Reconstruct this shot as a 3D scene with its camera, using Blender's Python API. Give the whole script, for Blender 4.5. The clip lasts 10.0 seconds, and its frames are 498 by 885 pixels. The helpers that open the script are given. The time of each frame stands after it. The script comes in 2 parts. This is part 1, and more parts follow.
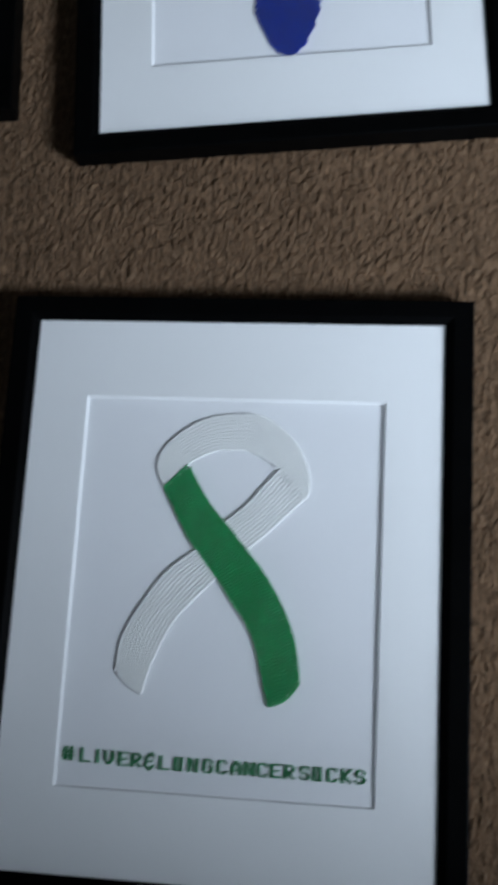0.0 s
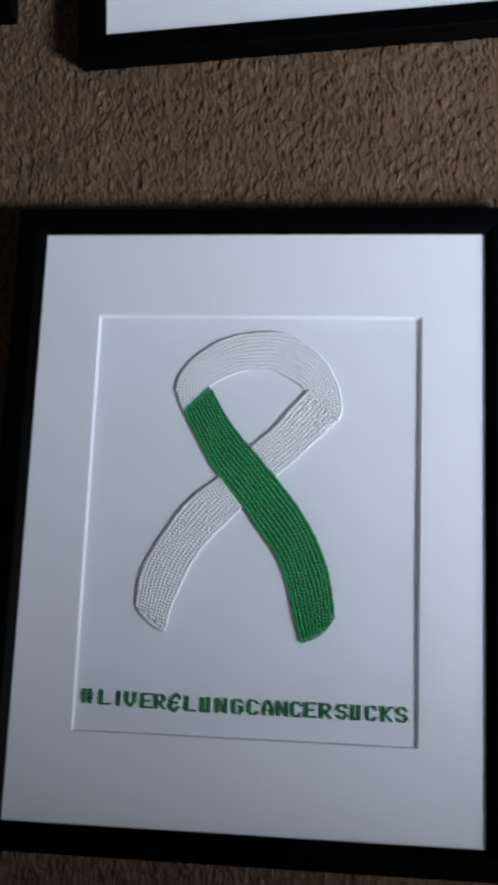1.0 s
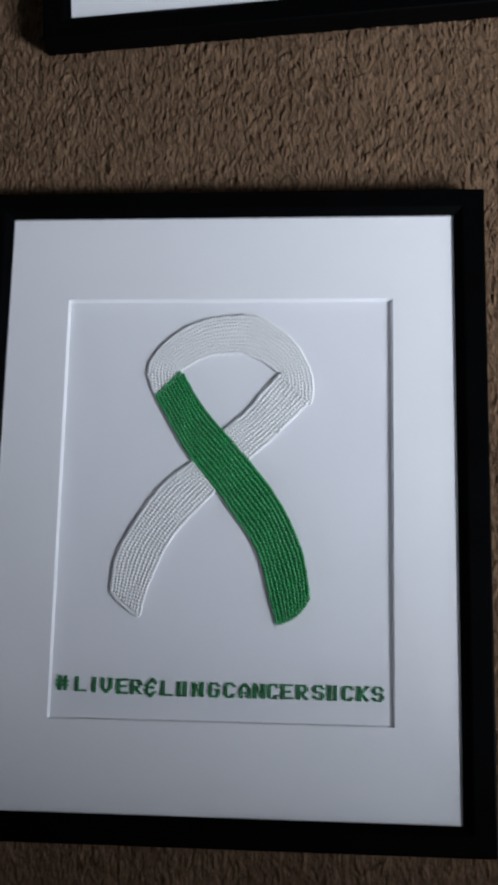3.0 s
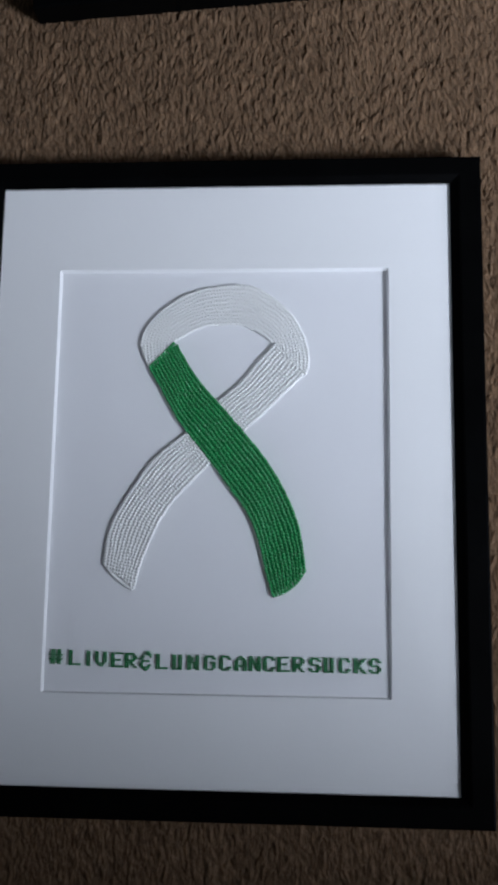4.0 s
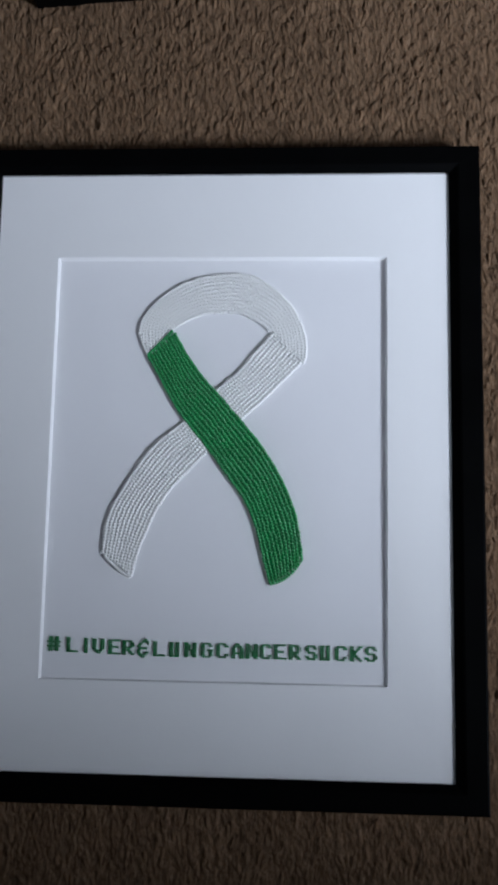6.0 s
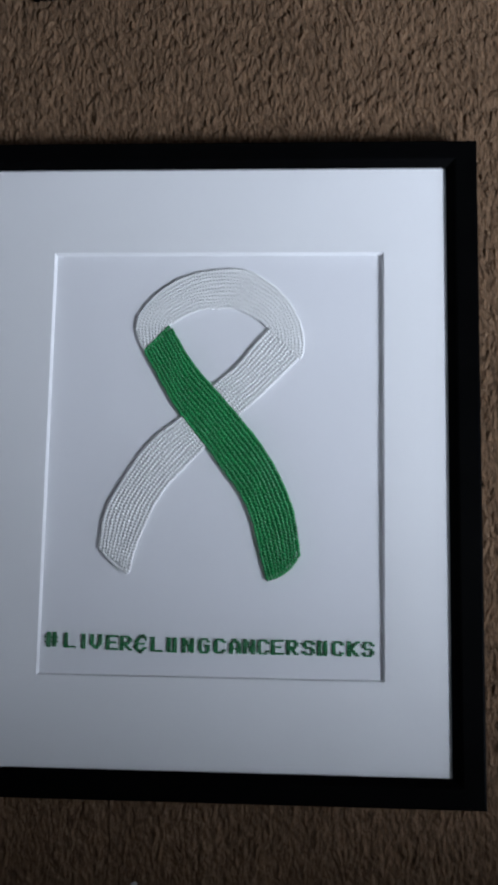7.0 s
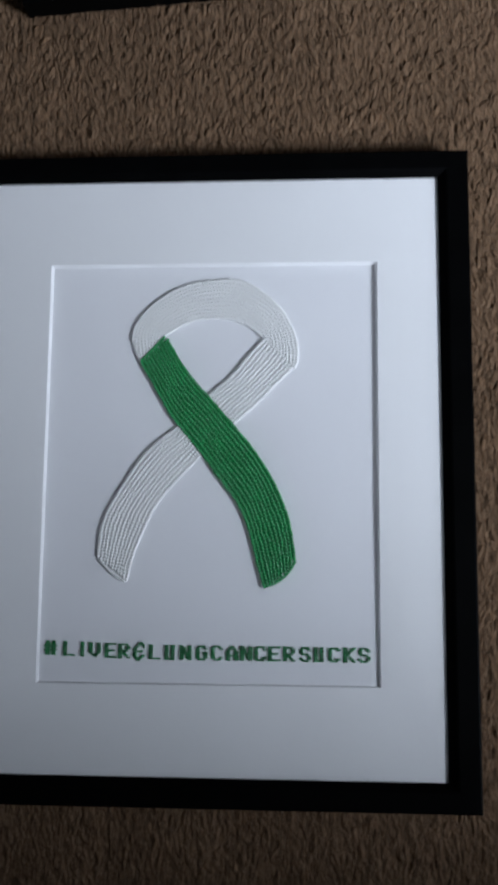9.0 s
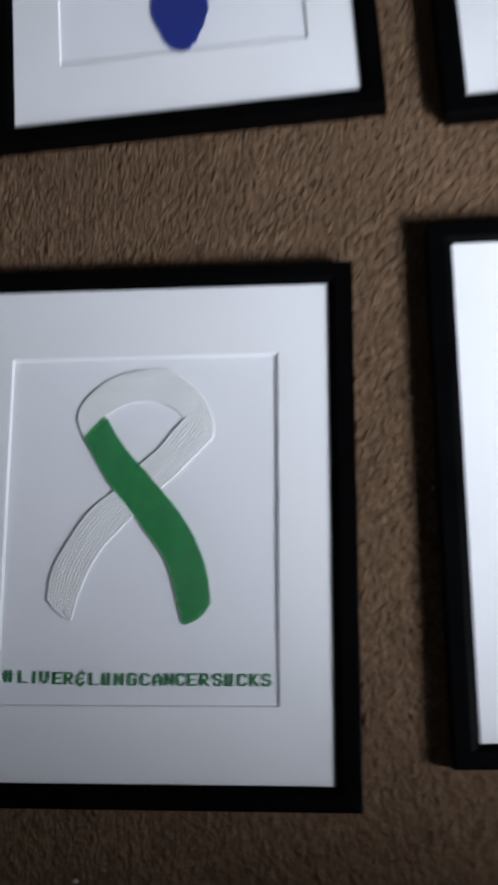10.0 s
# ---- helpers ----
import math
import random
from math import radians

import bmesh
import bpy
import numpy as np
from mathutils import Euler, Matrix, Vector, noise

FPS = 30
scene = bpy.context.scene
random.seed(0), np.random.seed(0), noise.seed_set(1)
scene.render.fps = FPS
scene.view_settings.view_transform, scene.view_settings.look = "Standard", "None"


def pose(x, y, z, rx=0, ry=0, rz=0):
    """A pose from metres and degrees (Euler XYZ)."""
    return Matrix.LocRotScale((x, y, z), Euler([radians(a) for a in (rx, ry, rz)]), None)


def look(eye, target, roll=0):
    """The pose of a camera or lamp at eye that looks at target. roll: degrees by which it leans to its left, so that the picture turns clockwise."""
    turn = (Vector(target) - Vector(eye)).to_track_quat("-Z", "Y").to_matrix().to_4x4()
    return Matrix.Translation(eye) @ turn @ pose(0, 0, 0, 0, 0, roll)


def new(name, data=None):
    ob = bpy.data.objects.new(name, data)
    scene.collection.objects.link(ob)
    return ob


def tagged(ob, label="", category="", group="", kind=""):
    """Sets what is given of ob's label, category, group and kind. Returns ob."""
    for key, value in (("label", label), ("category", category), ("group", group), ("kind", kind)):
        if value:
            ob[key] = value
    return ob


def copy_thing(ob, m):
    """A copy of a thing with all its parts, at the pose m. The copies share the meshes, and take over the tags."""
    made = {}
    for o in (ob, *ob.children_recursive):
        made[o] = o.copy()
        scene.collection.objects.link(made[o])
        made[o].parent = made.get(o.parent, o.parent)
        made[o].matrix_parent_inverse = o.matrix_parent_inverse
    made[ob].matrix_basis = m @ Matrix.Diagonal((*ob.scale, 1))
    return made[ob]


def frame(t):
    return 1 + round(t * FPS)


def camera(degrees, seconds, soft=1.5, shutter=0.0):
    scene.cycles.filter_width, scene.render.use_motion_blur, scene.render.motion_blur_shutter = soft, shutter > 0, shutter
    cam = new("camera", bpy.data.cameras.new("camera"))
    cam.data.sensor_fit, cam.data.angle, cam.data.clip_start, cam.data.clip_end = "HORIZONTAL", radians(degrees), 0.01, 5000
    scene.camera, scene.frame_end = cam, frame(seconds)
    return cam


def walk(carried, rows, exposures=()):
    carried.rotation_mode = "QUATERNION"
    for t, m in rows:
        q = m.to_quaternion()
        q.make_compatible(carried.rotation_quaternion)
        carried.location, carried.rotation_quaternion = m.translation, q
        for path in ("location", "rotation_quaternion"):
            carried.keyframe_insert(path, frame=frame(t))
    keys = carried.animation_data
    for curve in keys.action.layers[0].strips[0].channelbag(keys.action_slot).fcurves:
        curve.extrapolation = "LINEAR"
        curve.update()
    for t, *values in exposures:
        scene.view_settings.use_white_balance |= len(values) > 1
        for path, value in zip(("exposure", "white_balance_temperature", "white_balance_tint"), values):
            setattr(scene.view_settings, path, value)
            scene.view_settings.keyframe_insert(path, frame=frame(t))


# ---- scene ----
cam = camera(27.5, 10.0, soft=3.7, shutter=0.7)
PATH = [
    (0, (0.103, -0.039, 0.712), (-0.148, 0.368, -1.23), -29.2),
    (0.2, (0.0956, -0.0463, 0.7029), (-0.1892, 0.3472, -1.2372), -33.27),
    (0.3, (0.092, -0.051, 0.695), (-0.204, 0.342, -1.244), -34.5),
    (0.5, (0.073, -0.056, 0.686), (-0.194, 0.324, -1.259), -32.8),
    (0.7, (0.069, -0.063, 0.661), (-0.186, 0.317, -1.286), -31.6),
    (0.8, (0.0675, -0.065, 0.6544), (-0.1788, 0.3118, -1.2944), -31.1),
    (1, (0.07, -0.066, 0.66), (-0.148, 0.296, -1.295), -29.3),
    (1.5, (0.068, -0.068, 0.669), (-0.113, 0.288, -1.291), -25.6),
    (2, (0.068, -0.071, 0.671), (-0.097, 0.291, -1.289), -23.5),
    (2.5, (0.067, -0.07, 0.666), (-0.091, 0.29, -1.295), -22.8),
    (4, (0.065, -0.085, 0.649), (-0.075, 0.254, -1.317), -21.9),
    (4.5, (0.062, -0.084, 0.65), (-0.071, 0.239, -1.319), -21.7),
    (5, (0.066, -0.083, 0.656), (-0.074, 0.228, -1.315), -23.4),
    (5.5, (0.063, -0.083, 0.651), (-0.07, 0.23, -1.32), -22.2),
    (7, (0.061, -0.079, 0.652), (-0.056, 0.21, -1.323), -21.3),
    (7.5, (0.065, -0.083, 0.646), (-0.057, 0.212, -1.328), -21.8),
    (8, (0.068, -0.086, 0.647), (-0.061, 0.215, -1.326), -22.6),
    (8.5, (0.064, -0.083, 0.651), (-0.063, 0.212, -1.323), -22.9),
    (9, (0.069, -0.078, 0.658), (-0.063, 0.222, -1.315), -23.5),
    (9.2, (0.079, -0.073, 0.67), (-0.074, 0.243, -1.299), -25.6),
    (9.5, (0.092, -0.071, 0.697), (-0.056, 0.265, -1.269), -23.6),
    (9.7, (0.107, -0.069, 0.728), (-0.034, 0.275, -1.237), -22.2),
    (9.8, (0.117, -0.075, 0.744), (-0.023, 0.282, -1.219), -21.4),
    (9.9, (0.139, -0.081, 0.763), (-0.028, 0.288, -1.196), -24.7),
    (10, (0.155, -0.101, 0.785), (-0.023, 0.324, -1.162), -23.2),
]
walk(cam, [(t, look(eye, target, roll)) for t, eye, target, roll in PATH],
     exposures=[(0.0, 0.0, 6000, 3), (0.6, 0.0, 5950, 6), (1.2, 0.0, 6250, 10), (2.5, 0.0, 6400, 10), (4.5, 0.0, 6150, 9),
                (6.5, 0.0, 6150, 9), (8.5, 0.0, 6150, 9), (9.0, 0.0, 6200, 8), (9.4, 0.0, 6650, 10), (10.0, 0.03, 6450, 10)])

# ---- world and light ----
world = bpy.data.worlds.new("sky")
scene.world = world
world.use_nodes = True
wn = world.node_tree
sky = wn.nodes.new("ShaderNodeTexSky")
sky.sky_type = "NISHITA"
sky.sun_disc = False
sky.sun_elevation = radians(38)
sky.sun_rotation = radians(200)
bg = wn.nodes["Background"]
bg.inputs["Strength"].default_value = 0.10
wn.links.new(sky.outputs[0], bg.inputs["Color"])

# the room: x from west to east, y from south to north
RX0, RX1, RY0, RY1, RZ = -2.3, 1.10, -1.9, 2.3, 2.4
WY0, WY1, WZ0, WZ1 = -0.92, -0.20, 0.60, 1.12      # window in the east wall

win_lamp = bpy.data.lights.new("window_daylight", "AREA")
win_lamp.shape = "RECTANGLE"
win_lamp.size, win_lamp.size_y = WY1 - WY0 - 0.12, WZ1 - WZ0 - 0.12
win_lamp.energy = 61
win_lamp.color = (0.82, 0.88, 1.0)
lamp_ob = new("window_daylight", win_lamp)
lamp_ob.matrix_world = look((RX1 + 0.02, (WY0 + WY1) / 2, (WZ0 + WZ1) / 2), (0.0, (WY0 + WY1) / 2, (WZ0 + WZ1) / 2))


# ---- materials ----
def material(name, colour, rough=0.5, metal=0.0, spec=0.5):
    m = bpy.data.materials.new(name)
    m.use_nodes = True
    b = m.node_tree.nodes["Principled BSDF"]
    b.inputs["Base Color"].default_value = (*colour, 1)
    b.inputs["Roughness"].default_value = rough
    b.inputs["Metallic"].default_value = metal
    b.inputs["Specular IOR Level"].default_value = spec
    return m, m.node_tree, b


def node(nt, kind, **values):
    n = nt.nodes.new(kind)
    for key, value in values.items():
        n.inputs[key].default_value = value
    return n


def grain(nt, b, colour, amount, scales, bump=0.0, dist=0.0005, rough=None):
    """Two scales of noise on the colour, and fine relief."""
    co = nt.nodes.new("ShaderNodeTexCoord")
    last = None
    for k, s in enumerate(scales):
        n = node(nt, "ShaderNodeTexNoise", Scale=s, Detail=4.0)
        nt.links.new(co.outputs["Object"], n.inputs["Vector"])
        ramp = nt.nodes.new("ShaderNodeMapRange")
        ramp.inputs["From Min"].default_value, ramp.inputs["From Max"].default_value = 0.25, 0.75
        ramp.inputs["To Min"].default_value, ramp.inputs["To Max"].default_value = 1 - amount, 1 + amount
        nt.links.new(n.outputs["Fac"], ramp.inputs["Value"])
        mul = nt.nodes.new("ShaderNodeVectorMath")
        mul.operation = "SCALE"
        if last is None:
            mul.inputs[0].default_value = colour
        else:
            nt.links.new(last.outputs[0], mul.inputs[0])
        nt.links.new(ramp.outputs[0], mul.inputs["Scale"])
        last = mul
        if k == len(scales) - 1 and bump:
            bp = node(nt, "ShaderNodeBump", Strength=bump, Distance=dist)
            nt.links.new(n.outputs["Fac"], bp.inputs["Height"])
            nt.links.new(bp.outputs[0], b.inputs["Normal"])
        if k == 0 and rough:
            rr = nt.nodes.new("ShaderNodeMapRange")
            rr.inputs["To Min"].default_value, rr.inputs["To Max"].default_value = rough
            nt.links.new(n.outputs["Fac"], rr.inputs["Value"])
            nt.links.new(rr.outputs[0], b.inputs["Roughness"])
    nt.links.new(last.outputs[0], b.inputs["Base Color"])


def island_colour(nt, b, low, high):
    """A colour of its own for every bead of a mesh."""
    geo = nt.nodes.new("ShaderNodeNewGeometry")
    mix = nt.nodes.new("ShaderNodeMix")
    mix.data_type = "RGBA"
    mix.inputs[6].default_value, mix.inputs[7].default_value = (*low, 1), (*high, 1)
    nt.links.new(geo.outputs["Random Per Island"], mix.inputs[0])
    nt.links.new(mix.outputs[2], b.inputs["Base Color"])


WALL, nt, b = material("painted_plaster", (0.24, 0.235, 0.23), 0.9)
grain(nt, b, (0.24, 0.235, 0.23), 0.03, (1.5, 90.0), 0.15, 0.002)
CEIL, nt, b = material("ceiling_paint", (0.36, 0.355, 0.35), 0.9)
grain(nt, b, (0.36, 0.355, 0.35), 0.02, (2.0, 120.0), 0.1, 0.002)
TRIM, nt, b = material("white_gloss_paint", (0.78, 0.78, 0.76), 0.35)
grain(nt, b, (0.78, 0.78, 0.76), 0.02, (6.0, 60.0))

CARPET_BASE, nt, b = material("carpet_backing", (0.14, 0.086, 0.047), 1.0, spec=0.1)
grain(nt, b, (0.14, 0.086, 0.047), 0.3, (9.0, 420.0), 1.0, 0.006)
PILE, nt, b = material("carpet_pile", (0.152, 0.096, 0.058), 1.0, spec=0.02)
grain(nt, b, (0.152, 0.096, 0.058), 0.12, (14.0, 90.0))
b.inputs["Subsurface Weight"].default_value = 0.4
b.inputs["Subsurface Radius"].default_value = (1.0, 0.85, 0.7)
b.inputs["Subsurface Scale"].default_value = 0.004
co = nt.nodes.new("ShaderNodeTexCoord")
lie = nt.nodes.new("ShaderNodeMapping")      # the fibres run with the lean of the pile
lie.inputs["Rotation"].default_value = (0, 0, radians(-4))
lie.inputs["Scale"].default_value = (1.0, 0.28, 0.5)
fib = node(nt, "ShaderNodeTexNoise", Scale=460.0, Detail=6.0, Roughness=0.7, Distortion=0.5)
nt.links.new(co.outputs["Object"], lie.inputs["Vector"])
nt.links.new(lie.outputs[0], fib.inputs["Vector"])
bp = node(nt, "ShaderNodeBump", Strength=1.0, Distance=0.0016)
nt.links.new(fib.outputs["Fac"], bp.inputs["Height"])
nt.links.new(bp.outputs[0], b.inputs["Normal"])
# fibre streaks, with highlights painted on the ridges and shade in the hollows
streak_shade = nt.nodes.new("ShaderNodeMapRange")
streak_shade.inputs["From Min"].default_value, streak_shade.inputs["From Max"].default_value = 0.3, 0.7
streak_shade.inputs["To Min"].default_value, streak_shade.inputs["To Max"].default_value = 0.45, 1.60
nt.links.new(fib.outputs["Fac"], streak_shade.inputs["Value"])
shaded_yarn = nt.nodes.new("ShaderNodeVectorMath")
shaded_yarn.operation = "SCALE"
nt.links.new(b.inputs["Base Color"].links[0].from_socket, shaded_yarn.inputs[0])
nt.links.new(streak_shade.outputs[0], shaded_yarn.inputs["Scale"])
nt.links.new(shaded_yarn.outputs[0], b.inputs["Base Color"])

BLACK, nt, b = material("black_frame_lacquer", (0.0014, 0.0015, 0.0016), 0.45, spec=0.035)
grain(nt, b, (0.0014, 0.0015, 0.0016), 0.25, (30.0, 700.0), 0.05, 0.0003, (0.38, 0.54))
MAT, nt, b = material("white_mat_board", (0.80, 0.80, 0.80), 0.85, spec=0.2)
grain(nt, b, (0.80, 0.80, 0.80), 0.012, (12.0, 900.0), 0.08, 0.0003)
PAPER, nt, b = material("white_cloth_paper", (0.79, 0.79, 0.805), 0.9, spec=0.15)
grain(nt, b, (0.79, 0.79, 0.805), 0.012, (18.0, 1100.0), 0.12, 0.0003)
BACK, nt, b = material("brown_hardboard", (0.22, 0.14, 0.08), 0.8)
grain(nt, b, (0.22, 0.14, 0.08), 0.15, (20.0, 300.0))

GREEN, nt, b = material("green_glass_bead", (0.01, 0.2, 0.06), 0.3, spec=0.6)
island_colour(nt, b, (0.003, 0.220, 0.050), (0.006, 0.335, 0.080))
b.inputs["IOR"].default_value = 1.6
b.inputs["Coat Weight"].default_value = 0.9
b.inputs["Coat Roughness"].default_value = 0.15
LETTER, nt, b = material("pale_green_bead", (0.02, 0.26, 0.08), 0.3, spec=0.4)
island_colour(nt, b, (0.010, 0.150, 0.040), (0.022, 0.270, 0.085))
WHITE, nt, b = material("white_glass_bead", (0.8, 0.8, 0.78), 0.28, spec=0.5)
island_colour(nt, b, (0.84, 0.84, 0.81), (0.92, 0.92, 0.89))
b.inputs["Subsurface Weight"].default_value = 0.5
b.inputs["Subsurface Radius"].default_value = (1, 1, 1)
b.inputs["Subsurface Scale"].default_value = 0.003
BLUE, nt, b = material("blue_glass_bead", (0.02, 0.04, 0.4), 0.3, spec=0.4)
island_colour(nt, b, (0.001, 0.012, 0.17), (0.005, 0.038, 0.36))
b.inputs["Coat Weight"].default_value = 0.5
b.inputs["Coat Roughness"].default_value = 0.10
THREAD_GREEN, nt, b = material("green_thread", (0.003, 0.12, 0.030), 0.9, spec=0.1)
grain(nt, b, (0.003, 0.12, 0.030), 0.2, (60.0, 1500.0), 0.3, 0.0004)
THREAD_WHITE, nt, b = material("white_thread", (0.82, 0.82, 0.80), 0.9, spec=0.1)
grain(nt, b, (0.82, 0.82, 0.80), 0.05, (60.0, 1500.0), 0.3, 0.0004)
THREAD_BLUE, nt, b = material("blue_thread", (0.005, 0.014, 0.17), 0.9, spec=0.1)
grain(nt, b, (0.005, 0.014, 0.17), 0.2, (60.0, 1500.0), 0.3, 0.0004)
LINT, nt, b = material("pale_lint", (0.45, 0.43, 0.40), 0.95)
grain(nt, b, (0.45, 0.43, 0.40), 0.1, (300.0, 2000.0))


def clear_pane(name, ior):
    """Thin clear glazing: what is behind shows through, with a Fresnel gloss."""
    m = bpy.data.materials.new(name)
    m.use_nodes = True
    t = m.node_tree
    t.nodes.clear()
    out = t.nodes.new("ShaderNodeOutputMaterial")
    mix = t.nodes.new("ShaderNodeMixShader")
    clear = t.nodes.new("ShaderNodeBsdfTransparent")
    gloss = node(t, "ShaderNodeBsdfGlossy", Roughness=0.03)
    fres = node(t, "ShaderNodeFresnel", IOR=ior)
    t.links.new(fres.outputs[0], mix.inputs[0])
    t.links.new(clear.outputs[0], mix.inputs[1])
    t.links.new(gloss.outputs[0], mix.inputs[2])
    t.links.new(mix.outputs[0], out.inputs["Surface"])
    return m


GLASS = clear_pane("clear_glass", 1.45)


# ---- mesh helpers ----
def from_arrays(name, verts, faces, mat, smooth=False):
    me = bpy.data.meshes.new(name)
    me.from_pydata([tuple(v) for v in verts], [], faces)
    me.materials.append(mat)
    if smooth:
        me.polygons.foreach_set("use_smooth", [True] * len(me.polygons))
    me.update()
    return me


def part(name, data, mat, parent, label=""):
    """One mesh object under a thing or a part; data is a bmesh or a mesh."""
    if isinstance(data, bmesh.types.BMesh):
        me = bpy.data.meshes.new(name)
        data.to_mesh(me)
        data.free()
        me.materials.append(mat)
    else:
        me = data
    ob = new(name, me)
    ob.parent = parent
    return tagged(ob, label)


def box(x0, x1, y0, y1, z0, z1, bevel=0.0, bm=None):
    bm = bm or bmesh.new()
    made = bmesh.ops.create_cube(bm, size=1)["verts"]
    for v in made:
        v.co = Vector(((x0 + x1) / 2 + v.co.x * (x1 - x0), (y0 + y1) / 2 + v.co.y * (y1 - y0), (z0 + z1) / 2 + v.co.z * (z1 - z0)))
    if bevel:
        edges = {e for v in made for e in v.link_edges}
        bmesh.ops.bevel(bm, geom=list(edges), offset=bevel, segments=2, profile=0.5, affect="EDGES")
    return bm


def setting(name, bm, mat, label, category):
    me = bpy.data.meshes.new(name)
    bm.to_mesh(me)
    bm.free()
    me.materials.append(mat)
    return tagged(new(name, me), label, category, kind="structure")


# ---- the room ----
T = 0.12
setting("floor", box(RX0 - T, RX1 + T, RY0 - T, RY1 + T, -0.1, 0.0), CARPET_BASE, "brown cut-pile carpeted floor", "floor")
setting("ceiling", box(RX0 - T, RX1 + T, RY0 - T, RY1 + T, RZ, RZ + 0.1), CEIL, "plain white painted ceiling", "ceiling")
setting("wall_west", box(RX0 - T, RX0, RY0 - T, RY1 + T, 0, RZ), WALL, "plain pale painted wall", "wall")
setting("wall_north", box(RX0, RX1, RY1, RY1 + T, 0, RZ), WALL, "plain pale painted wall", "wall")
setting("wall_south", box(RX0, RX1, RY0 - T, RY0, 0, RZ), WALL, "plain pale painted wall", "wall")
bm = box(RX1, RX1 + T, RY0 - T, WY0, 0, RZ)
box(RX1, RX1 + T, WY1, RY1 + T, 0, RZ, bm=bm)
box(RX1, RX1 + T, WY0, WY1, 0, WZ0, bm=bm)
box(RX1, RX1 + T, WY0, WY1, WZ1, RZ, bm=bm)
setting("wall_east", bm, WALL, "plain pale painted wall with a window opening", "wall")
# added out of view: cuts off window light so the south side darkens
BLOCKX, BLOCKY = 0.56, -0.284
setting("wall_nib", box(BLOCKX, BLOCKX + 0.12, RY0, BLOCKY, 0, RZ), WALL, "unseen painted wall added to block part of the window light", "wall")

window = tagged(new("window_1"), "white painted window frame with a clear pane", "window", kind="structure")
window.location = (RX1 + 0.07, 0, 0)
part("window_frame", box(-0.03, 0.03, WY0, WY0 + 0.05, WZ0, WZ1, 0.004), TRIM, window)
part("window_frame", box(-0.03, 0.03, WY1 - 0.05, WY1, WZ0, WZ1, 0.004), TRIM, window)
part("window_frame", box(-0.03, 0.03, WY0 + 0.05, WY1 - 0.05, WZ0, WZ0 + 0.05, 0.004), TRIM, window)
part("window_frame", box(-0.03, 0.03, WY0 + 0.05, WY1 - 0.05, WZ1 - 0.05, WZ1, 0.004), TRIM, window)
pane = part("pane", box(-0.004, 0.004, WY0 + 0.05, WY1 - 0.05, WZ0 + 0.05, WZ1 - 0.05), GLASS, window)
pane.visible_shadow = False

# ---- framed pictures ----
# local origin: middle of the frame, on the floor
HX, HY, BAR_X, BAR_Y = 0.1655, 0.207, 0.019, 0.017
Z_FACE, Z_GLASS, Z_MAT, Z_PAPER = 0.0268, 0.0226, 0.0220, 0.0190
OX0, OX1, OY0, OY1 = -0.1065, 0.1066, -0.1350, 0.1340      # opening of the mat
IX, IY = HX - BAR_X, HY - BAR_Y


def frame_bar(a0, a1, b1, b0):
    """A mitred bar with eased edges: outer ends a0, a1 and inner ends b0, b1."""
    def at(u):
        return [(p[0] + (q[0] - p[0]) * u, p[1] + (q[1] - p[1]) * u) for p, q in ((a0, b0), (a1, b1))]
    prof = [(0.0, 0.003), (0.0, Z_FACE - 0.0012), (0.02, Z_FACE - 0.0005), (0.07, Z_FACE), (0.70, Z_FACE),
            (0.76, Z_FACE - 0.0004), (1.0, 0.0236), (1.03, 0.0233), (1.03, 0.0229), (1.0, 0.0229), (1.0, 0.003)]
    verts, faces = [], []
    for u, z in prof:
        for x, y in at(u):
            verts.append((x, y, z))
    n = len(prof)
    for k in range(n):
        j = (k + 1) % n
        faces.append((2 * k, 2 * k + 1, 2 * j + 1, 2 * j))
    faces.append([2 * k for k in range(n)][::-1])
    faces.append([2 * k + 1 for k in range(n)])
    me = from_arrays("frame_bar", verts, faces, BLACK)
    bm = bmesh.new()
    bm.from_mesh(me)
    bmesh.ops.recalc_face_normals(bm, faces=bm.faces)
    bm.to_mesh(me)
    bm.free()
    return me


def mat_board():
    """Mat board with a bevel-cut opening; its lower edge lies closer to the paper."""
    e, mid = 0.0004, -0.035
    west, east, south, north = 0.0012, 0.0012, 0.0009, 0.0014      # width of each bevel
    sag = (0.0006, 0.0010, 0.0, 0.0, 0.0, 0.0)

    def ring(x0, x1, y0, y1, z, drop=(0,) * 6):
        plan = ((x0, y0), (x1, y0), (x1, mid), (x1, y1), (x0, y1), (x0, mid))
        return [(x, y, z - d) for (x, y), d in zip(plan, drop)]

    verts = (ring(-IX + e, IX - e, -IY + e, IY - e, Z_MAT) + ring(OX0, OX1, OY0, OY1, Z_MAT, sag)
             + ring(OX0 + west, OX1 - east, OY0 + south, OY1 - north, Z_PAPER) + ring(-IX + e, IX - e, -IY + e, IY - e, Z_PAPER))
    faces = []
    for a, b_ in ((0, 6), (6, 12), (12, 18), (18, 0)):
        for k in range(6):
            j = (k + 1) % 6
            faces.append((a + k, a + j, b_ + j, b_ + k))
    me = from_arrays("mat_board", verts, faces, MAT)
    bm = bmesh.new()
    bm.from_mesh(me)
    bmesh.ops.recalc_face_normals(bm, faces=bm.faces)
    bm.to_mesh(me)
    bm.free()
    return me


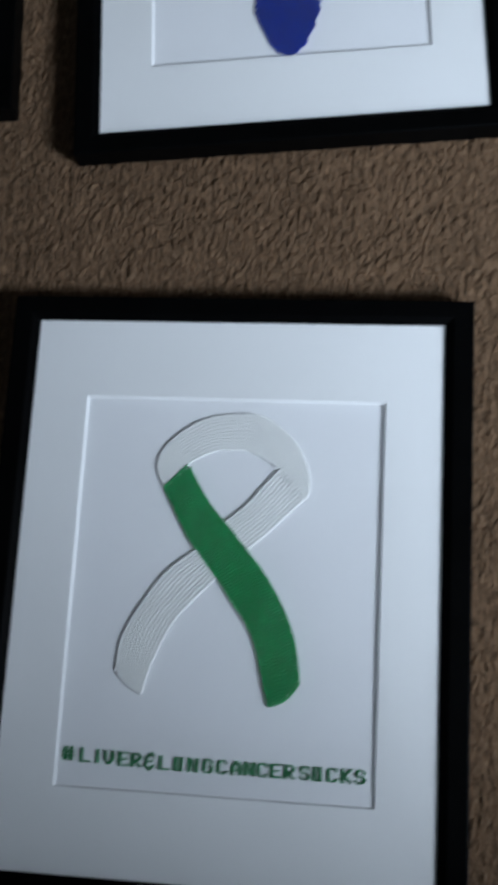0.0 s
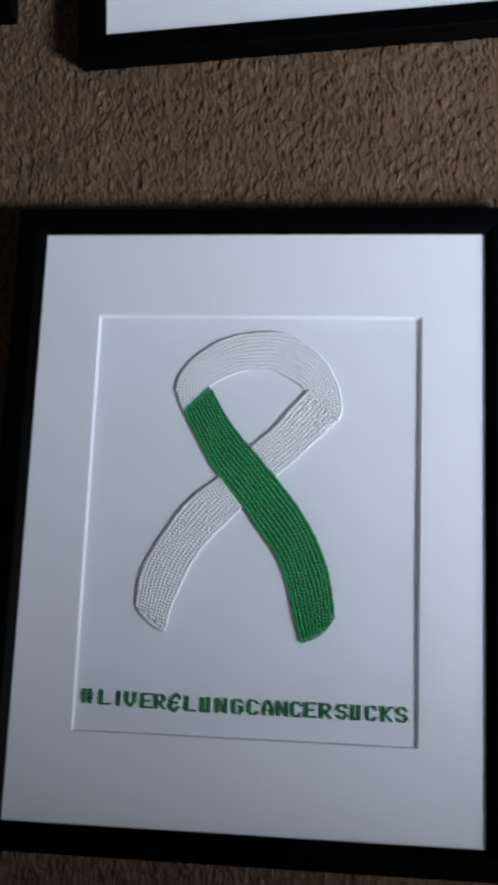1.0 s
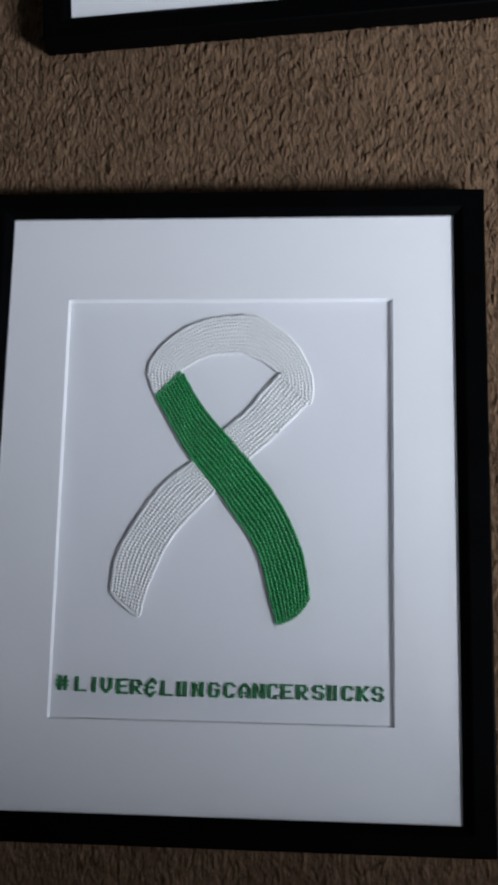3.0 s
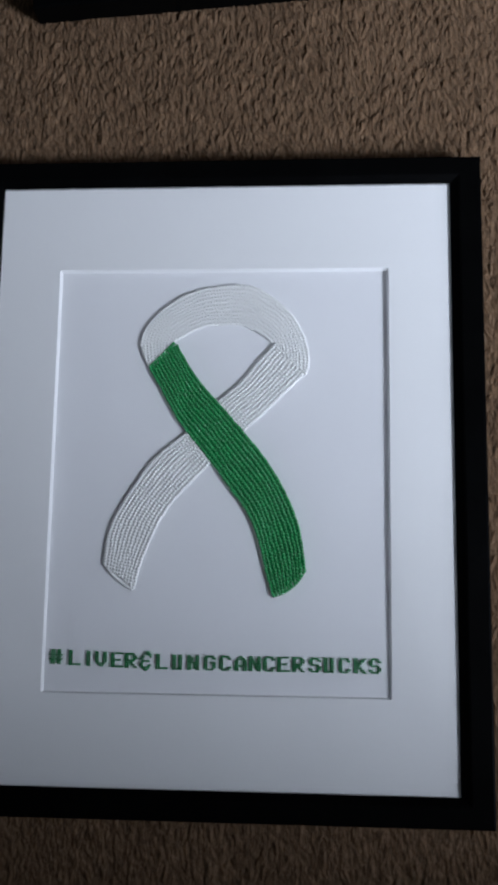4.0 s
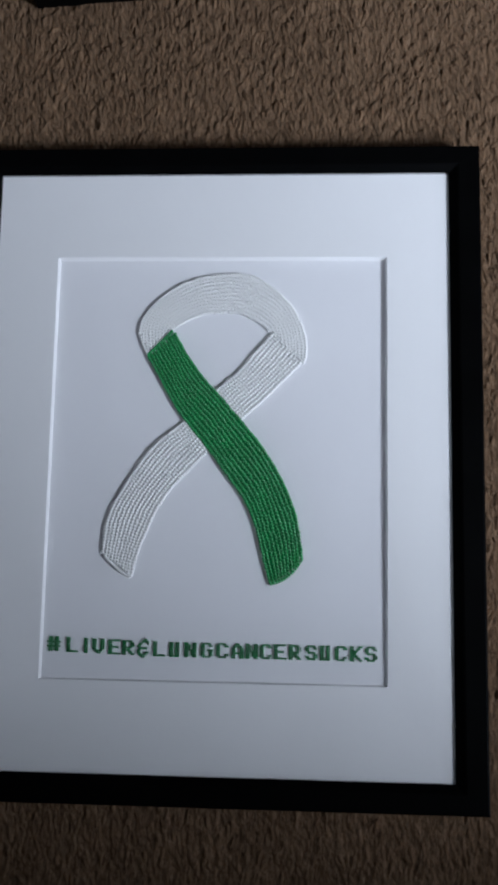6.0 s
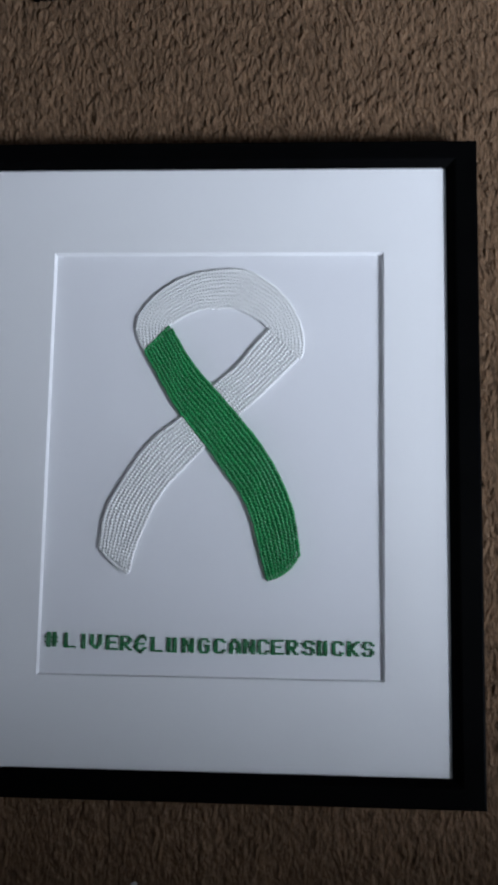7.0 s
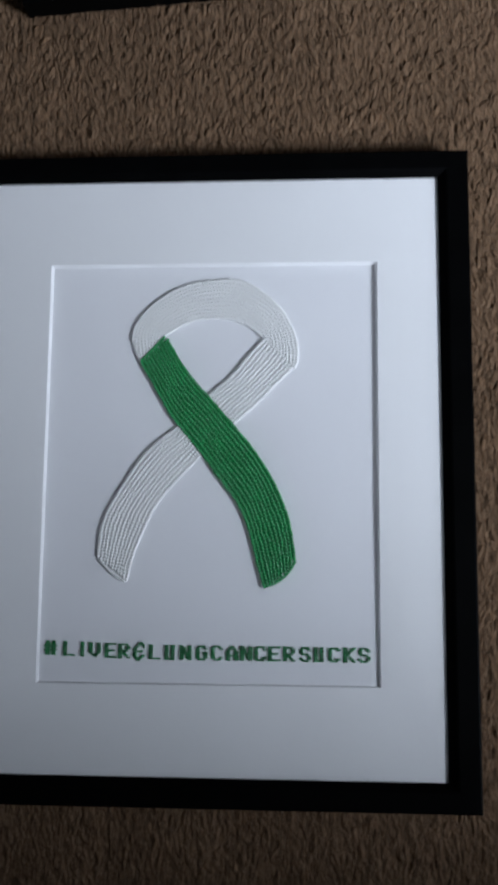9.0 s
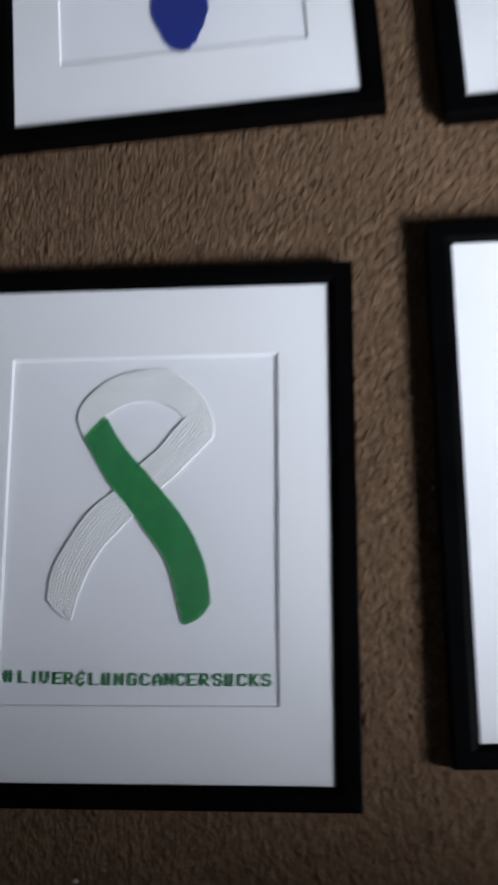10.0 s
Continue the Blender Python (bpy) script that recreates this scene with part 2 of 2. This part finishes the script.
def framed_picture():
    thing = new("framed_picture")
    o = [(-HX, -HY), (HX, -HY), (HX, HY), (-HX, HY)]
    i = [(-IX, -IY), (IX, -IY), (IX, IY), (-IX, IY)]
    for k in range(4):
        j = (k + 1) % 4
        part("frame_bar", frame_bar(o[k], o[j], i[j], i[k]), BLACK, thing)
    part("backing_board", box(-IX + 0.0004, IX - 0.0004, -IY + 0.0004, IY - 0.0004, 0.006, 0.016), BACK, thing, "brown hardboard back")
    part("paper", box(-IX + 0.0006, IX - 0.0006, -IY + 0.0006, IY - 0.0006, 0.0162, Z_PAPER - 0.0001), PAPER, thing, "white backing cloth")
    part("mat_board", mat_board(), MAT, thing, "white mat board with bevel-cut opening")
    glass = part("glass_pane", box(-IX + 0.0005, IX - 0.0005, -IY + 0.0005, IY - 0.0005, Z_GLASS, Z_GLASS + 0.0014), GLASS, thing, "thin clear pane")
    glass.visible_shadow = False
    return thing


GROUP = "framed pictures laid out on the carpet"
ribbon_picture = tagged(framed_picture(), "black framed white-matted picture of a green and white beaded ribbon", "picture", GROUP)
ribbon_picture.matrix_basis = pose(0.0015, 0.003, 0, 0, 0, 0)
blue_picture = tagged(copy_thing(ribbon_picture, pose(0.0192, 0.5406, 0, 0, 0, 3.9)),
                      "black framed white-matted picture with blue beadwork, askew on carpet")
for m in (pose(0.394, 0.035, 0, 0, 0, 0.74), pose(0.3987, 0.549, 0, 0, 0, 3.2), pose(-0.3628, 0.5586, 0, 0, 0, 3.5)):
    tagged(copy_thing(ribbon_picture, m), "black framed picture with a wide white mat, lying on carpet")


# ---- beadwork ----
SEG = 8
ROUND = ((-0.49, 0.36), (-0.40, 0.70), (-0.24, 0.92), (0.0, 1.0), (0.24, 0.92), (0.40, 0.70), (0.49, 0.36))
BARREL = ((-0.50, 0.62), (-0.40, 0.88), (0.0, 1.0), (0.40, 0.88), (0.50, 0.62))


def bead_template(rings):
    """Points and faces of one bead that lies along x."""
    verts, faces = [], []
    for z, r in rings:
        for k in range(SEG):
            a = 2 * math.pi * k / SEG
            verts.append((z, r * math.cos(a), r * math.sin(a)))
    for q in range(len(rings) - 1):
        for k in range(SEG):
            j = (k + 1) % SEG
            faces.append((q * SEG + k, q * SEG + j, (q + 1) * SEG + j, (q + 1) * SEG + k))
    faces.append(list(range(SEG))[::-1])
    faces.append([(len(rings) - 1) * SEG + k for k in range(SEG)])
    return verts, faces


ROUND_BEAD, BARREL_BEAD = bead_template(ROUND), bead_template(BARREL)
rng = np.random.default_rng(7)


def beads_mesh(name, places, mat):
    """places: x, y, z, direction, length and radius of each bead."""
    places = [places[k] for k in rng.permutation(len(places))]
    verts, faces = [], []
    bead_verts, bead_faces = BARREL_BEAD if mat == WHITE else ROUND_BEAD
    for x, y, z, a, ln, r in places:
        base = len(verts)
        c, s = math.cos(a), math.sin(a)
        for vx, vy, vz in bead_verts:
            px, py = vx * ln, vy * r
            verts.append((x + px * c - py * s, y + px * s + py * c, z + vz * min(r, 0.00112)))
        faces.extend([[base + k for k in f] for f in bead_faces])
    return from_arrays(name, verts, faces, mat, smooth=True)


class Spline:
    """A smooth line of places and widths through a few control points."""
    def __init__(self, rows, steps=40):
        p = np.array(rows, float)
        p = np.vstack([2 * p[0] - p[1], p, 2 * p[-1] - p[-2]])
        out = []
        for k in range(1, len(p) - 2):
            for s in np.linspace(0, 1, steps, endpoint=False):
                a, b_, c, d = p[k - 1], p[k], p[k + 1], p[k + 2]
                out.append(0.5 * (2 * b_ + (c - a) * s + (2 * a - 5 * b_ + 4 * c - d) * s ** 2 + (3 * b_ - a - 3 * c + d) * s ** 3))
        out.append(p[-2])
        self.q = np.array(out)
        t = np.gradient(self.q[:, :2], axis=0)
        self.t = t / np.linalg.norm(t, axis=1)[:, None]
        self.n = np.stack([-self.t[:, 1], self.t[:, 0]], 1)

    def rows(self, count):
        """For each row across the width, its line of points."""
        for k in range(count):
            off = (k + 0.5) / count - 0.5
            yield k, self.q[:, :2] + self.n * (off * self.q[:, 2:3])

    def inside(self, x, y, grow=0.0):
        d = np.hypot(self.q[:, 0] - x, self.q[:, 1] - y)
        k = int(d.argmin())
        return d[k] < self.q[k, 2] / 2 + grow and 0 < k < len(d) - 1


def bead_band(parent, spline, count, pitch, mat, keep, z0, lift=0.0, holes=0.0, label="", fat=0.56):
    """A band of bead rows: each row is a part of its own."""
    wave = rng.uniform(0, 6.28, 3)
    for k, line in spline.rows(count):
        seg = np.hypot(*np.diff(line, axis=0).T)
        s = np.concatenate([[0], np.cumsum(seg)])
        pos = rng.uniform(0, pitch)
        places = []
        while pos < s[-1]:
            ln = pitch * rng.uniform(0.86, 1.14)
            x = np.interp(pos, s, line[:, 0])
            y = np.interp(pos, s, line[:, 1])
            i = min(int(np.searchsorted(s, pos)), len(s) - 1)
            w = float(np.interp(pos, s, spline.q[:, 2]))
            a = math.atan2(spline.t[i, 1], spline.t[i, 0]) + rng.normal(0, 0.05)
            wob = 0.00030 * math.sin(pos * 130 + wave[0] + k * 0.5) + rng.normal(0, 0.00017)
            x += spline.n[i, 0] * wob
            y += spline.n[i, 1] * wob
            r = w / count * fat * rng.uniform(0.95, 1.04)
            if keep(x, y) and (x < 0.026 or y < 0.093 or rng.random() >= holes):
                places.append((x, y, z0 + 0.0010 + lift + rng.normal(0, 0.00005), a, ln * 1.03, r))
            pos += ln
        if places:
            tagged(part("bead_row", beads_mesh("bead_row", places, mat), mat, parent, label), kind="stuff")


def thread_base(parent, spline, keep, z0, mat, inset=0.0009, high=0.0007):
    """The couched thread under a band of beads: a low pad that ends where the beads end."""
    bm = bmesh.new()
    across, rows = 13, []
    for k in range(0, len(spline.q), 5):
        w = spline.q[k, 2] / 2 - inset
        rows.append([bm.verts.new((*(spline.q[k, :2] + spline.n[k] * (w * (2 * u / (across - 1) - 1))), z0)) for u in range(across)])
    for lower, upper in zip(rows, rows[1:]):
        for u in range(across - 1):
            quad = (lower[u], lower[u + 1], upper[u + 1], upper[u])
            if all(keep(v.co.x, v.co.y) for v in quad):
                bm.faces.new(quad)
    bmesh.ops.delete(bm, geom=[v for v in bm.verts if not v.link_faces], context="VERTS")
    for v in bmesh.ops.extrude_face_region(bm, geom=list(bm.faces))["geom"]:
        if isinstance(v, bmesh.types.BMVert):
            v.co.z = z0 + high
    bmesh.ops.recalc_face_normals(bm, faces=bm.faces)
    part("thread_base", bm, mat, parent, "fine couching thread")


# centre line and width of each band, in the plan of the room
green_line = Spline([(-0.0365, 0.0812, 0.0233), (-0.0275, 0.0655, 0.0245), (-0.0165, 0.0480, 0.0265), (-0.0020, 0.0310, 0.0288),
                     (0.0143, 0.0108, 0.0298), (0.0283, -0.0085, 0.0288), (0.0372, -0.0275, 0.0278), (0.0425, -0.0465, 0.0266),
                     (0.0455, -0.0640, 0.0240), (0.0470, -0.0750, 0.0220)])
tail_line = Spline([(0.0540, 0.0870, 0.0276), (0.0450, 0.0775, 0.0276), (0.0235, 0.0540, 0.0262), (0.0118, 0.0438, 0.0256), (-0.0135, 0.0190, 0.0262),
                    (-0.0258, 0.0075, 0.0278), (-0.0375, -0.0065, 0.0276), (-0.0470, -0.0210, 0.0272), (-0.0535, -0.0355, 0.0270),
                    (-0.0578, -0.0530, 0.0240), (-0.0605, -0.0700, 0.0220)])
loop_line = Spline([(-0.0368, 0.0690, 0.0222), (-0.0392, 0.0810, 0.0222), (-0.0385, 0.0925, 0.0220), (-0.0295, 0.1025, 0.0232), (-0.0135, 0.1105, 0.0248),
                    (0.0010, 0.1130, 0.0270), (0.0158, 0.1128, 0.0272), (0.0280, 0.1073, 0.0254), (0.0378, 0.0998, 0.0232),
                    (0.0442, 0.0895, 0.0215), (0.0460, 0.0780, 0.0232), (0.0447, 0.0640, 0.0240)])

OFF = Vector((-0.0015, -0.003, 0.0))
green_band = tagged(new("ribbon_front_band"), "ribbon band of bright green glass beads")
white_tail = tagged(new("ribbon_back_band"), "ribbon band of glossy white glass beads")
white_loop = tagged(new("ribbon_loop_band"), "looped ribbon band of glossy white glass beads")
for ob in (green_band, white_tail, white_loop):
    ob.parent = ribbon_picture
    ob.location = OFF
bead_band(green_band, green_line, 11, 0.00212, GREEN, lambda x, y: y > -0.0735 + 0.60 * (x - 0.036) + 14.0 * (x - 0.043) ** 2 + 100 * max(0.0, x - 0.051) ** 2 and y < 0.0885 + 1.045 * (x + 0.0287), Z_PAPER, 0.0006, fat=0.47)
thread_base(green_band, green_line, lambda x, y: y > -0.0728 + 0.60 * (x - 0.036) + 14.0 * (x - 0.043) ** 2 + 100 * max(0.0, x - 0.051) ** 2 and y < 0.0885 + 1.045 * (x + 0.0287), Z_PAPER, THREAD_GREEN, 0.0007, 0.0020)
bead_band(white_tail, tail_line, 11, 0.00195, WHITE,
          lambda x, y: not green_line.inside(x, y, -0.0006) and y > -0.0560 - 0.80 * (x + 0.0668) and y < 0.0862 - 0.95 * (x - 0.035), Z_PAPER, fat=0.57)
bead_band(white_loop, loop_line, 11, 0.00195, WHITE,
          lambda x, y: (x + 0.044) * 0.017 - (y - 0.0725) * 0.016 < 0 and y > 0.0726 + 2.1 * max(0.0, -0.0440 - x) if x < -0.027 else y > 0.0680 and not (x > 0.033 and y < 0.0872 - 0.95 * (x - 0.035)), Z_PAPER, 0.0, 0.045)

thread_base(white_tail, tail_line, lambda x, y: y > -0.0552 - 0.80 * (x + 0.0668) and y < 0.0855 - 0.95 * (x - 0.035), Z_PAPER - 0.0001, THREAD_WHITE, 0.0010, 0.00172)
thread_base(white_loop, loop_line, lambda x, y: y > max(0.0690, 0.0726 + 2.1 * (-0.0440 - x)) and (x > -0.027 or (x + 0.046) * 0.017 - (y - 0.0725) * 0.016 < 0) and not (x > 0.033 and y < 0.0868 - 0.95 * (x - 0.035)),
            Z_PAPER, THREAD_WHITE, 0.0010, 0.00172)


def edging(parent, ends, bow, mat, lift=0.0):
    """One row of beads along the cut end of a band; bow: how far its middle stands out."""
    (ax, ay), (bx, by) = ends
    ln = math.hypot(bx - ax, by - ay)
    ux, uy = (bx - ax) / ln, (by - ay) / ln
    n = int(ln / 0.0017)
    places = []
    for k in range(n):
        u = (k + 0.5) / n
        d = bow * 4 * u * (1 - u)
        slope = bow * 4 * (1 - 2 * u) / ln
        places.append((ax + (bx - ax) * u + uy * d, ay + (by - ay) * u - ux * d, Z_PAPER + 0.0010 + lift,
                       math.atan2(uy - ux * slope, ux + uy * slope) + rng.normal(0, 0.05), 0.00172, 0.00112))
    tagged(part("bead_edging", beads_mesh("bead_edging", places, mat), mat, parent), kind="stuff")


edging(green_band, ((0.0360, -0.0720), (0.0561, -0.0548)), 0.0036, GREEN, 0.0006)
edging(green_band, ((-0.0287, 0.0885), (-0.0443, 0.0722)), 0.0, GREEN, 0.0006)
edging(white_tail, ((-0.0668, -0.0560), (-0.0505, -0.0690)), 0.0012, WHITE)
edging(white_loop, ((-0.0492, 0.0845), (-0.0440, 0.0728)), 0.0006, WHITE)
edging(white_loop, ((0.0350, 0.0868), (0.0560, 0.0672)), 0.0, WHITE)

# ---- bead lettering, row by row from the top ----
GLYPHS = {
    "#": " ## ## / ## ## /#######/ ## ## /#######/ ## ## / ## ## ",
    "L": "##    /##    /##    /##    /##    /##    /######",
    "I": "##/##/##/##/##/##/##",
    "V": "##  ##/##  ##/##  ##/##  ##/##  ##/ #### /  ##  ",
    "E": "######/##    /##    /##### /##    /##    /######",
    "R": "##### /##  ##/##  ##/##### /####  /## ## /##  ##",
    "&": "   ## /  ####/ ##  #/##    / #### /##    /##  ##/ #### /  ##  ",
    "U": "## ##/## ##/## ##/## ##/## ##/## ##/#####",
    "N": "##  ##/### ##/### ##/######/## ###/## ###/##  ##",
    "G": " #### /##  ##/##    /## ###/##  ##/##  ##/ #### ",
    "C": " #### /##  ##/##    /##    /##    /##  ##/ #### ",
    "A": "  ##  / #### /##  ##/##  ##/######/##  ##/##  ##",
    "S": " #### /##  ##/##    / #### /    ##/##  ##/ #### ",
    "K": "##  ##/## ## /####  /###   /####  /## ## /##  ##",
}
WORDS = "#LIVER&LUNGCANCERSUCKS"
STEP = 0.00136
# middle of each letter along the line
LETTER_X = (-0.0967, -0.0850, -0.0765, -0.0687, -0.0588, -0.0502, -0.0412, -0.0310, -0.0217, -0.0118, -0.0017,
            0.0078, 0.0172, 0.0258, 0.0345, 0.0430, 0.0522, 0.0622, 0.0705, 0.0800, 0.0892, 0.0982)
lettering = tagged(new("lettering"), "row of capital letters in small green beads")
lettering.parent = ribbon_picture
lettering.location = OFF
for ch, cx in zip(WORDS, LETTER_X):
    rows = GLYPHS[ch].split("/")
    cy = -0.1101 - 0.0085 * (cx + 0.1) - float(np.interp(cx, (-0.1, -0.06, -0.02, 0.03, 0.1), (0.0003, 0.0013, 0.0018, 0.0014, 0.0010)))
    places = []
    for j, row in enumerate(rows):
        for i, mark in enumerate(row):
            if mark == "#":
                places.append((cx + (i - (len(row) - 1) / 2) * STEP * 0.93 + rng.normal(0, 0.00006),
                               cy - (j - (len(rows) - 1) / 2) * STEP * 0.96 + rng.normal(0, 0.00006),
                               Z_PAPER + 0.0006, math.pi / 2 + rng.normal(0, 0.08), STEP * 0.98, 0.00061))
    part("letter", beads_mesh("letter", places, LETTER), LETTER, lettering)

# ---- the blue beadwork ----
blue_shape = tagged(new("blue_beadwork"), "rounded shape of deep blue glass beads")
blue_shape.parent = blue_picture
BX, BY, BRX, BRY, FOOT = -0.0007, -0.0960, 0.0250, 0.0470, 0.0387


def foot_reach(d):
    """The shape narrows to its foot: how far down it reaches at d of its half width."""
    return FOOT * (1 - min(1.0, abs(d)) ** 2) ** 0.95


bm = bmesh.new()
bmesh.ops.create_circle(bm, cap_ends=True, segments=48, radius=1.0)
bmesh.ops.translate(bm, verts=bm.verts, vec=(0, 0, 1))
for f in bmesh.ops.extrude_face_region(bm, geom=list(bm.faces))["geom"]:
    if isinstance(f, bmesh.types.BMVert):
        f.co.z = 0
for v in bm.verts:
    v.co = Vector((BX + v.co.x * (BRX - 0.001), BY + (v.co.y * (BRY - 0.001) if v.co.y > 0 else 0.0015 - foot_reach(v.co.x)), Z_PAPER + v.co.z * 0.0007))
part("thread_base", bm, THREAD_BLUE, blue_shape, "fine couching thread")
SLANT = radians(62)      # the rows run aslant
ux, uy = math.cos(SLANT), math.sin(SLANT)


def in_blue(x, y):
    d = (x - BX) / BRX
    if abs(d) >= 1:
        return False
    return -foot_reach(d) < y - BY < BRY * math.sqrt(1 - d * d)


for k in range(-26, 27):
    places = []
    v = -0.056
    while v < 0.056:
        bend = 0.0012 * math.sin(v * 90 + k * 0.15)
        x = BX + ux * v - uy * (k * 0.0021 + bend)
        y = BY + uy * v + ux * (k * 0.0021 + bend)
        if in_blue(x, y):
            places.append((x + rng.normal(0, 0.0001), y, Z_PAPER + 0.0010 + rng.normal(0, 0.0002), SLANT + rng.normal(0, 0.08), 0.0017, 0.00100))
        v += 0.00170
    if places:
        tagged(part("bead_row", beads_mesh("bead_row", places, BLUE), BLUE, blue_shape), kind="stuff")

# ---- carpet pile ----
FRAMES = [(Matrix(o.matrix_basis).inverted()) for o in scene.objects if o.name.startswith("framed_picture")]


def carpet_pile(x0, x1, y0, y1, step, cell):
    """The pile as one sheet of leaning, overlapping tufts, left open under the frames."""
    nx, ny = int((x1 - x0) / step), int((y1 - y0) / step)
    gx, gy = np.meshgrid(np.arange(nx), np.arange(ny))
    px = x0 + (gx + 0.5 * (gy % 2)).ravel() * step + rng.normal(0, step * 0.28, nx * ny)
    py = y0 + gy.ravel() * step + rng.normal(0, step * 0.28, nx * ny)
    n = len(px)

    def swirl(f, seed):
        r = np.random.default_rng(seed)
        out = np.zeros(n)
        for _ in range(9):
            a, ph, g = r.uniform(0, 6.28), r.uniform(0, 6.28), f * r.uniform(0.6, 1.7)
            out += np.sin((px * math.cos(a) + py * math.sin(a)) * g + ph)
        return out / 3.0

    # lean of the pile: mostly one way, swirling in small clumps
    ang = radians(97) + 0.16 * swirl(60, 3) + 0.24 * swirl(300, 4) + rng.normal(0, 0.20, n)
    high = np.clip(0.0076 + 0.0004 * swirl(120, 5) + 0.0004 * swirl(520, 6) + rng.normal(0, 0.0005, n), 0.0055, 0.0100)
    wide = rng.uniform(0.0008, 0.0013, n)
    tip, tail = rng.uniform(0.0014, 0.0026, n), rng.uniform(0.0030, 0.0060, n)
    ca, sa = np.cos(ang), np.sin(ang)

    mx, my = int((x1 - x0) / cell) + 1, int((y1 - y0) / cell) + 1
    z = np.full(mx * my, 0.003)
    ix, iy = np.round((px - x0) / cell).astype(int), np.round((py - y0) / cell).astype(int)
    reach_x, reach_y = int(0.0030 / cell), int(0.0048 / cell)
    for dx in range(-reach_x, reach_x + 1):
        for dy in range(-reach_y, reach_y + 1):
            jx, jy = ix + dx, iy + dy
            ok = (jx >= 0) & (jx < mx) & (jy >= 0) & (jy < my)
            ox, oy = x0 + jx * cell - px, y0 + jy * cell - py
            u, v = ox * ca + oy * sa, oy * ca - ox * sa
            along = np.where(u > 0, u / tip, u / tail)
            top = high + 0.10 * u - 0.0012 * (v / wide) ** 2 - 0.0008 * along ** 2
            np.maximum.at(z, (jy * mx + jx)[ok], top[ok])
    z = z.reshape(my, mx)
    # the fibres of neighbouring tufts mingle
    z[1:-1, :] = 0.25 * z[:-2, :] + 0.5 * z[1:-1, :] + 0.25 * z[2:, :]
    z[:, 1:-1] = 0.15 * z[:, :-2] + 0.7 * z[:, 1:-1] + 0.15 * z[:, 2:]
    z = z.ravel()
    vx, vy = np.meshgrid(x0 + np.arange(mx) * cell, y0 + np.arange(my) * cell)
    co = np.stack([vx.ravel() + rng.normal(0, cell * 0.12, mx * my), vy.ravel() + rng.normal(0, cell * 0.12, mx * my),
                   z + rng.normal(0, 0.00013, mx * my)], 1)
    bare = np.ones(mx * my, bool)
    for inv in FRAMES:
        lx = inv[0][0] * co[:, 0] + inv[0][1] * co[:, 1] + inv[0][3]
        ly = inv[1][0] * co[:, 0] + inv[1][1] * co[:, 1] + inv[1][3]
        bare &= ~((np.abs(lx) < HX - 0.004) & (np.abs(ly) < HY - 0.004))
    first = (np.arange(my - 1)[:, None] * mx + np.arange(mx - 1)[None]).ravel()
    quads = np.stack([first, first + 1, first + mx + 1, first + mx], 1)
    quads = quads[bare[quads].all(1)]
    used = np.unique(quads)
    index = np.zeros(mx * my, np.int32)
    index[used] = np.arange(len(used))
    me = bpy.data.meshes.new("carpet_pile")
    me.vertices.add(len(used))
    me.vertices.foreach_set("co", co[used].ravel())
    me.loops.add(len(quads) * 4)
    me.loops.foreach_set("vertex_index", index[quads].ravel())
    me.polygons.add(len(quads))
    me.polygons.foreach_set("loop_start", np.arange(len(quads), dtype=np.int32) * 4)
    me.polygons.foreach_set("use_smooth", np.ones(len(quads), bool))
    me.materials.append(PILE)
    me.update(calc_edges=True)
    return tagged(new("carpet_pile", me), "brown twisted cut-pile carpet tufts", "carpet", kind="stuff")


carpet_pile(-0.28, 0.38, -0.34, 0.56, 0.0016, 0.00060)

# ---- small bits ----
bm = bmesh.new()
bmesh.ops.create_icosphere(bm, subdivisions=2, radius=0.0015)
for v in bm.verts:
    v.co *= 1 + 0.35 * noise.noise(v.co * 900)
    v.co.x *= 1.5
    v.co.z *= 0.6
me = bpy.data.meshes.new("lint_speck")
bm.to_mesh(me)
bm.free()
me.materials.append(LINT)
lint = tagged(new("lint_speck", me), "tiny pale fleck of lint caught on carpet", "lint")
lint.location = (-0.042, -0.256, 0.0085)
